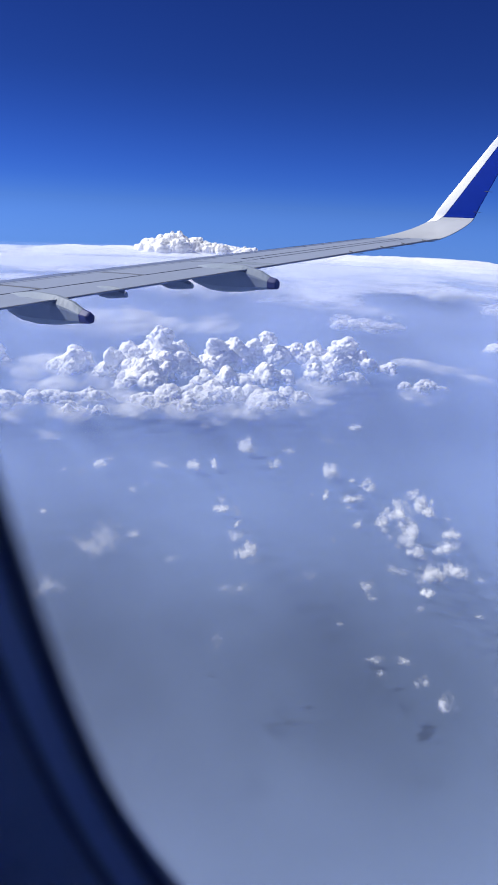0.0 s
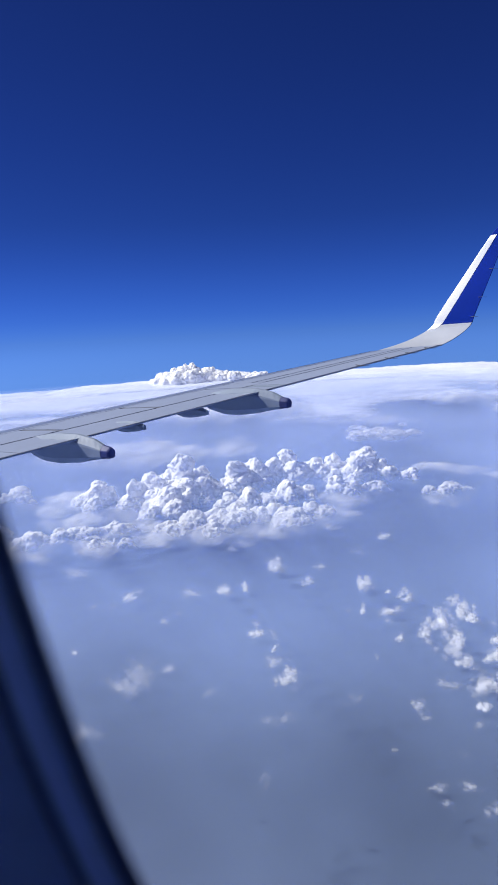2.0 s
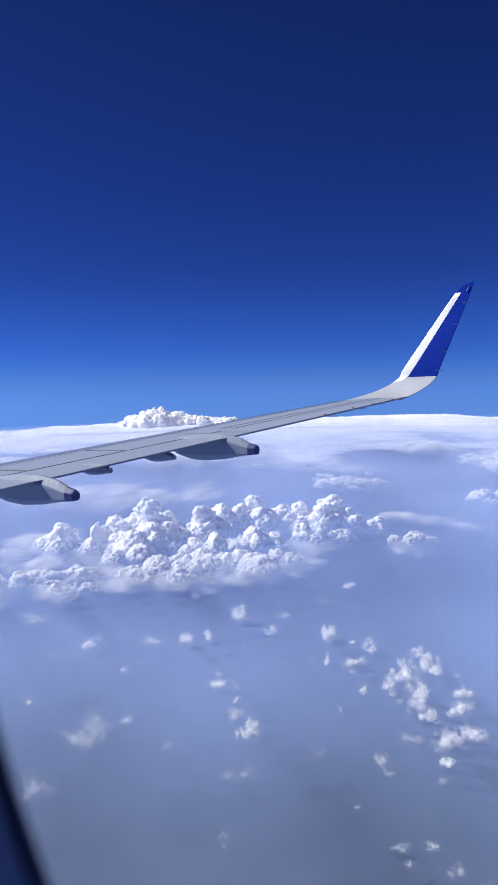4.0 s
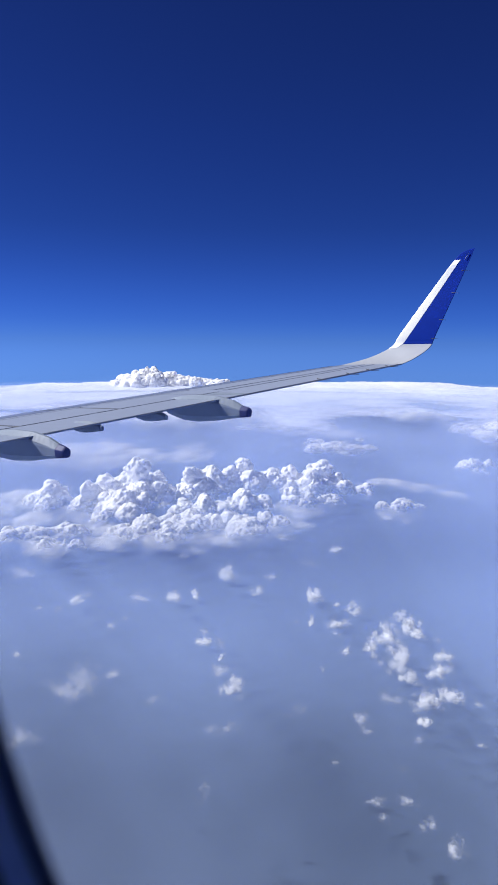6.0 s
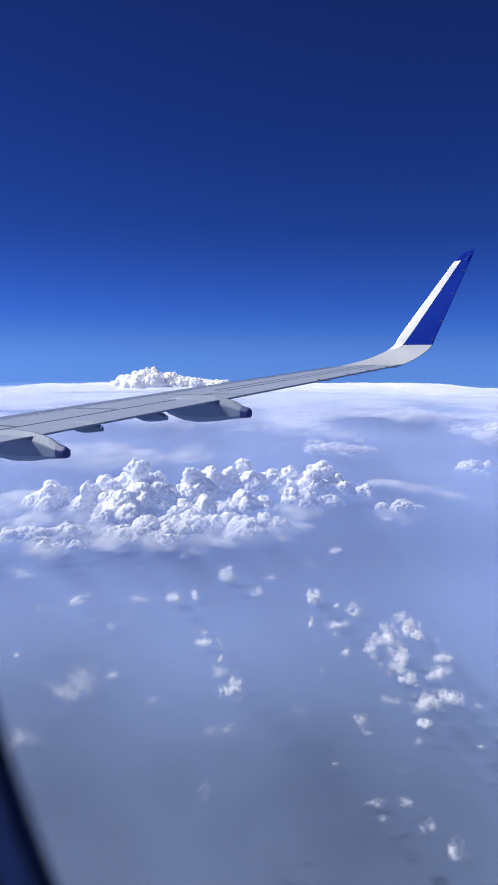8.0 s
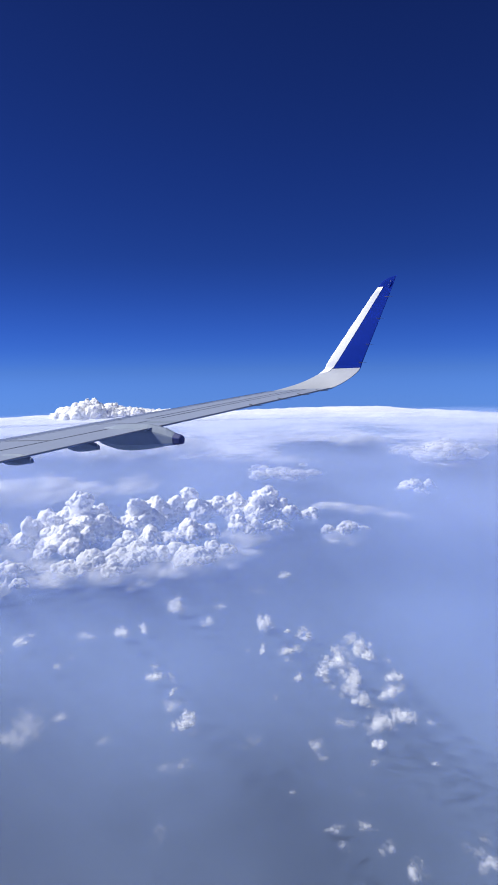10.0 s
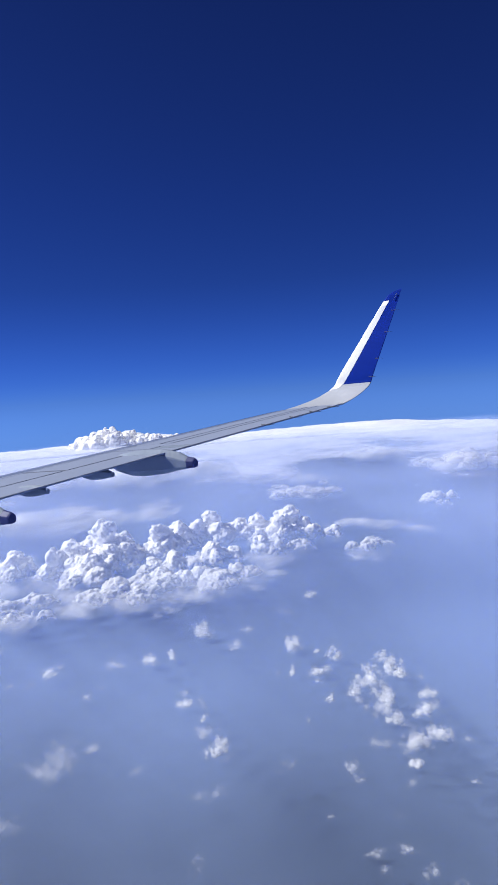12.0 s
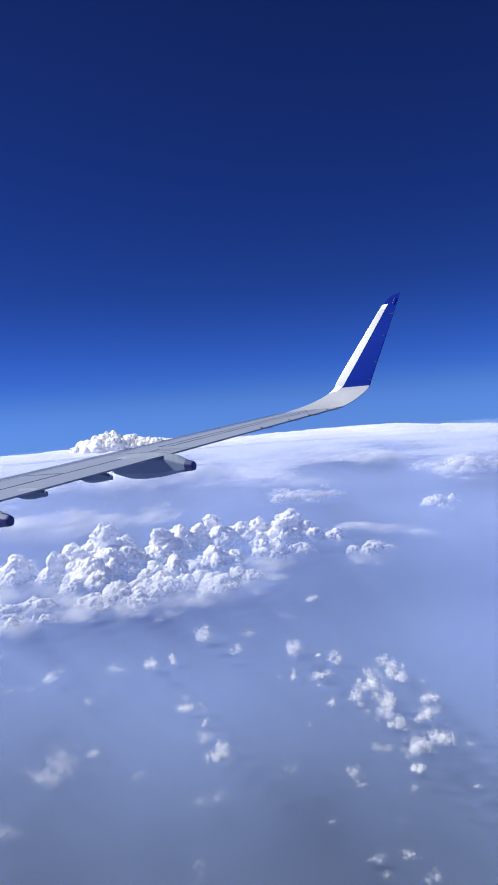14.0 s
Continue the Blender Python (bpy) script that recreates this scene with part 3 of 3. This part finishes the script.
def canoe(x, y, z, size, long, tip):
    """A flap-track fairing: a creased body, sloped above its shoulder, that tapers to a squared-off tail at (x, y, z)."""
    rows = [(0.0, 0.075, 0.10, 0.055, 0.055), (0.12, 0.09, 0.125, 0.065, 0.07), (0.3, 0.10, 0.20, 0.105, 0.095), (0.6, 0.14, 0.25, 0.165, 0.155),
            (1.0, 0.16, 0.25, 0.18, 0.20), (1.3, 0.155, 0.22, 0.16, 0.19), (1.6, 0.11, 0.16, 0.05, 0.12), (1.78, 0.04, 0.10, 0.02, 0.02)]
    steps = [0.0, 0.12] + [0.12 + 1.66 * k / 20 for k in range(1, 21)]
    rings = []
    for d in steps:
        w, up, mid, dn = [float(np.interp(d, [r[0] for r in rows], [r[k] for r in rows])) * size for k in (1, 2, 3, 4)]
        half = [(0.22 * w, up), (0.95 * w, mid), (w, 0.75 * mid), (0.9 * w, -0.5 * dn), (0.62 * w, -0.88 * dn), (0.2 * w, -dn)]
        rings.append([(x - d * long, y + p, z + q) for p, q in half] + [(x - d * long, y - p, z + q) for p, q in half[::-1]])
    skin_mesh = loft("flap_track_fairing", rings[1:], SLATE)
    skin_mesh.polygons.foreach_set("use_smooth", [False] * len(skin_mesh.polygons))
    body = part("flap_track_fairing", skin_mesh, SLATE, wing, "slate-grey flap track fairing under the trailing edge")
    if tip:
        blunt = [[tuple(c + (p - c) * k for p, c in zip(q, (q[0], y, z))) for q in rings[0]] for k in (0.86, 1.0)]
        blunt[0] = [(p + 0.02 * long, q, r) for p, q, r in blunt[0]]
        cap_mesh = loft("tail_cap", blunt + [[tuple(c + (p - c) * 0.985 for p, c in zip(q, (x - 0.12 * long, y, z))) for q in rings[1]]], NAVY)
        cap_mesh.polygons.foreach_set("use_smooth", [False] * len(cap_mesh.polygons))
        part("tail_cap", cap_mesh, NAVY, body, "navy blue tail cap")
    return body


canoe(-6.707, 5.908, -1.421, 0.95, 1.0, True)
canoe(-5.929, 8.965, -1.101, 1.0, 1.0, True)
canoe(-6.62, 7.84, -1.125, 0.38, 0.40, False)
canoe(-6.91, 6.79, -1.212, 0.38, 0.40, False)

# the upturned tip: sections given by leading and trailing edge
TIP = [((-7.132, 13.7, -0.552), (-5.208, 13.7, -0.397), 0.055), ((-6.75, 14.0, -0.47), (-5.12, 14.03, -0.31), 0.05), ((-6.3, 14.3, -0.32), (-5.03, 14.35, -0.19), 0.045),
       ((-5.98, 14.5, -0.16), (-4.95, 14.56, -0.07), 0.04), ((-5.77, 14.6, 0.0), (-4.918, 14.689, 0.03), 0.04), ((-5.67, 14.67, 0.22), (-4.86, 14.745, 0.24), 0.04),
       ((-5.18, 14.94, 1.05), (-4.57, 14.985, 1.14), 0.04), ((-4.68, 15.14, 1.84), (-4.345, 15.18, 1.86), 0.045), ((-4.51, 15.20, 2.02), (-4.30, 15.22, 2.02), 0.05),
       ((-4.30, 15.24, 2.09), (-4.272, 15.242, 2.095), 0.05)]


def tip_ring(le, te, thick, u0=0.0, u1=1.0, grow=0.0, n=10):
    le, te = Vector(le), Vector(te)
    c = te - le
    nrm = c.cross(Vector((0, 1, 2.2) if le.z > 0.1 else (0, 1, 0.6))).normalized()
    if nrm.y > 0:
        nrm = -nrm
    us = [u0 + (u1 - u0) * (0.5 - 0.5 * math.cos(math.pi * k / n)) for k in range(n + 1)]
    f = lambda u: 2.6 * (0.2969 * math.sqrt(u) - 0.126 * u - 0.3516 * u * u + 0.2843 * u ** 3 - 0.1036 * u ** 4) * thick * c.length + grow
    return [tuple(le + c * u + nrm * f(u)) for u in us] + [tuple(le + c * u - nrm * f(u)) for u in us[-2:0:-1]]


def eased(rows, steps=5):
    """Passes a smooth curve through the sections."""
    flat = [np.array([*le, *te, th]) for le, te, th in rows]
    out = []
    for k in range(len(flat) - 1):
        p0, p1, p2, p3 = flat[max(0, k - 1)], flat[k], flat[k + 1], flat[min(len(flat) - 1, k + 2)]
        for j in range(steps):
            t = j / steps
            q = 0.5 * (2 * p1 + (p2 - p0) * t + (2 * p0 - 5 * p1 + 4 * p2 - p3) * t * t + (3 * p1 - p0 - 3 * p2 + p3) * t ** 3)
            out.append((tuple(q[:3]), tuple(q[3:6]), q[6]))
    return out + [rows[-1]]


EASED = eased(TIP)
part("winglet_root", loft("winglet_root", [tip_ring(*s) for s in EASED[:21]], WHITE), WHITE, wing, "light grey curved root of the winglet")
winglet = part("winglet", loft("winglet", [tip_ring(*s) for s in EASED[20:]], BLUE), BLUE, wing, "royal blue winglet")
part("leading_edge", loft("leading_edge", [tip_ring(*s, 0.0, 0.19 + 0.0115 * k, 0.004) for k, s in enumerate(EASED[17:36])], BARE), BARE, winglet, "bright bare-metal leading edge")

# ---- the cabin: side wall with its window ----
WX, WY, WZ, TILT = -0.183, 0.297, -0.013, 12.0
HALF, HIGH, POWER, REACH = 0.116, 0.241, 3.18, 0.86


def window_ring(grow, depth, n=96):
    """A rounded outline round the opening; depth: metres towards the cabin."""
    t = radians(TILT)
    nrm, up = Vector((0, math.cos(t), math.sin(t))), Vector((0, -math.sin(t), math.cos(t)))
    out = []
    for k in range(n):
        a = math.tau * k / n
        cx, cz = math.cos(a), math.sin(a)
        px = math.copysign(abs(cx) ** (2 / POWER), cx) * (HALF + grow)
        pz = math.copysign(abs(cz) ** (2 / POWER), cz) * (HIGH + grow)
        if px > 0:
            px += REACH * min(1, px / (0.3 * HALF))
        out.append(tuple(Vector((WX, WY, WZ)) + Vector((px, 0, 0)) + up * pz - nrm * depth))
    return out


window = new("window_1")
tagged(window, "dark rounded cabin window surround beside the seat", "window", kind="structure")
part("gasket", loft("gasket", [window_ring(0.05, -0.02), window_ring(0.0, 0.0), window_ring(0.004, 0.004), window_ring(0.008, 0.004)], GASKET, caps=False), GASKET, window)
part("reveal", loft("reveal", [window_ring(0.008, 0.004), window_ring(0.011, 0.009), window_ring(0.015, 0.013)], TRIM, caps=False), TRIM, window)
part("seam", loft("seam", [window_ring(0.015, 0.013), window_ring(0.018, 0.009), window_ring(0.021, 0.015)], GASKET, caps=False), GASKET, window)
part("bezel", loft("bezel", [window_ring(0.021, 0.015), window_ring(0.045, 0.024), window_ring(0.050, 0.030), window_ring(0.085, 0.036), window_ring(0.13, 0.041), window_ring(0.4, 0.046)], TRIM, caps=False), TRIM, window)
part("outer_pane_frame", loft("outer_pane_frame", [window_ring(0.05, -0.02), window_ring(0.18, -0.06), window_ring(0.6, -0.06)], GASKET, caps=False), GASKET, window)

# static wicks along the trailing edges
for le, te, th in (EASED[24], EASED[27], EASED[30], EASED[33]):
    root = Vector(te)
    ring = lambda c, r: [tuple(c + Vector((0, r * math.cos(math.tau * k / 6), r * math.sin(math.tau * k / 6)))) for k in range(6)]
    part("static_wick", loft("static_wick", [ring(root + Vector((-0.08, -0.012, 0.0)), 0.005), ring(root, 0.005), ring(root + Vector((0.10, 0.0, -0.01)), 0.002)], SEAM), SEAM, winglet)
rows = [(Vector(le) * 0.3 + Vector(te) * 0.7 + Vector((0, -0.022, 0)), 0.007) for le, te, th in EASED[35:39]]
part("tip_light", loft("tip_light", [ring(c, r) for c, r in rows], WHITE), WHITE, winglet, "thin white light strip near the winglet tip")
for y in (11.3, 12.1, 12.7, 13.3):
    root = Vector(skin(y, 0.0))
    part("static_wick", loft("static_wick", [ring(root + Vector((-0.12, 0, 0.02)), 0.009), ring(root, 0.008), ring(root + Vector((0.16, 0.0, 0.0)), 0.004)], SEAM), SEAM, wing)

# the rest of the cabin, closed round the seat
LINING = material("cabin_lining", (0.74, 0.76, 0.80), 0.6, grain=30, stain=2)
CARPET = material("cabin_carpet", (0.05, 0.06, 0.12), 0.9, grain=80, stain=3, bump=0.4)


def side(first, radius, mat, name, label):
    """The curved side of the aircraft round the window, from an outline of the window out to floor, ceiling and bulkheads."""
    tall, n, cy, cz = 1.24, len(first), -1.577, -0.425
    rings = [first]
    for j in range(1, 9):
        ring = []
        for k, (x, y, z) in enumerate(first):
            dx, dz = x - 0.25, z - WZ
            reach = min((3.25 if dx > 0 else 3.25) / max(abs(dx), 1e-6), ((tall - WZ) if dz > 0 else (tall + WZ)) / max(abs(dz), 1e-6))
            t = j / 8
            px, pz = 0.25 + dx * (1 + (reach - 1) * t), WZ + dz * (1 + (reach - 1) * t)
            py = cy + math.sqrt(radius ** 2 - (pz - cz) ** 2)
            ring.append((px, y + (py - y) * min(1, t * 4), pz))
        rings.append(ring)
    return tagged(new(name, loft(name, rings, mat, caps=False)), label, "wall", kind="structure")


side(window_ring(0.40, 0.046), 1.84, LINING, "wall_window", "pale curved cabin side wall round the window")
side(window_ring(0.60, -0.06), 1.99, WHITE, "wall_fuselage", "light grey curved outer skin of the fuselage")


def slab(name, x0, x1, y0, y1, z0, z1, mat, label, category):
    v = [(x, y, z) for x in (x0, x1) for y in (y0, y1) for z in (z0, z1)]
    f = [(0, 1, 3, 2), (4, 6, 7, 5), (0, 4, 5, 1), (2, 3, 7, 6), (0, 2, 6, 4), (1, 5, 7, 3)]
    return tagged(new(name, mesh(name, v, f, mat, smooth=False)), label, category, kind="structure" if label else "")


slab("floor", -3.0, 3.5, -3.35, 0.22, -1.32, -1.24, CARPET, "dark blue carpeted cabin floor", "floor")
slab("ceiling", -3.0, 3.5, -3.35, -0.50, 1.24, 1.30, LINING, "pale moulded cabin ceiling", "ceiling")
slab("wall_front", -3.08, -3.0, -3.35, 0.40, -1.24, 1.24, LINING, "plain pale cabin bulkhead", "wall")
slab("wall_rear", 3.5, 3.58, -3.35, 0.40, -1.24, 1.24, LINING, "plain pale cabin bulkhead", "wall")
far_wall = new("wall_far")
tagged(far_wall, "pale cabin side wall with a row of windows", "wall", kind="structure")
for z0, z1 in ((-1.24, -0.3), (0.3, 1.24)):
    slab("wall_panel", -3.0, 3.5, -3.35, -3.28, z0, z1, LINING, "", "").parent = far_wall
for k in range(13):
    slab("wall_post", -3.0 + 0.53 * k, -2.82 + 0.53 * k, -3.35, -3.28, -0.3, 0.3, LINING, "", "").parent = far_wall
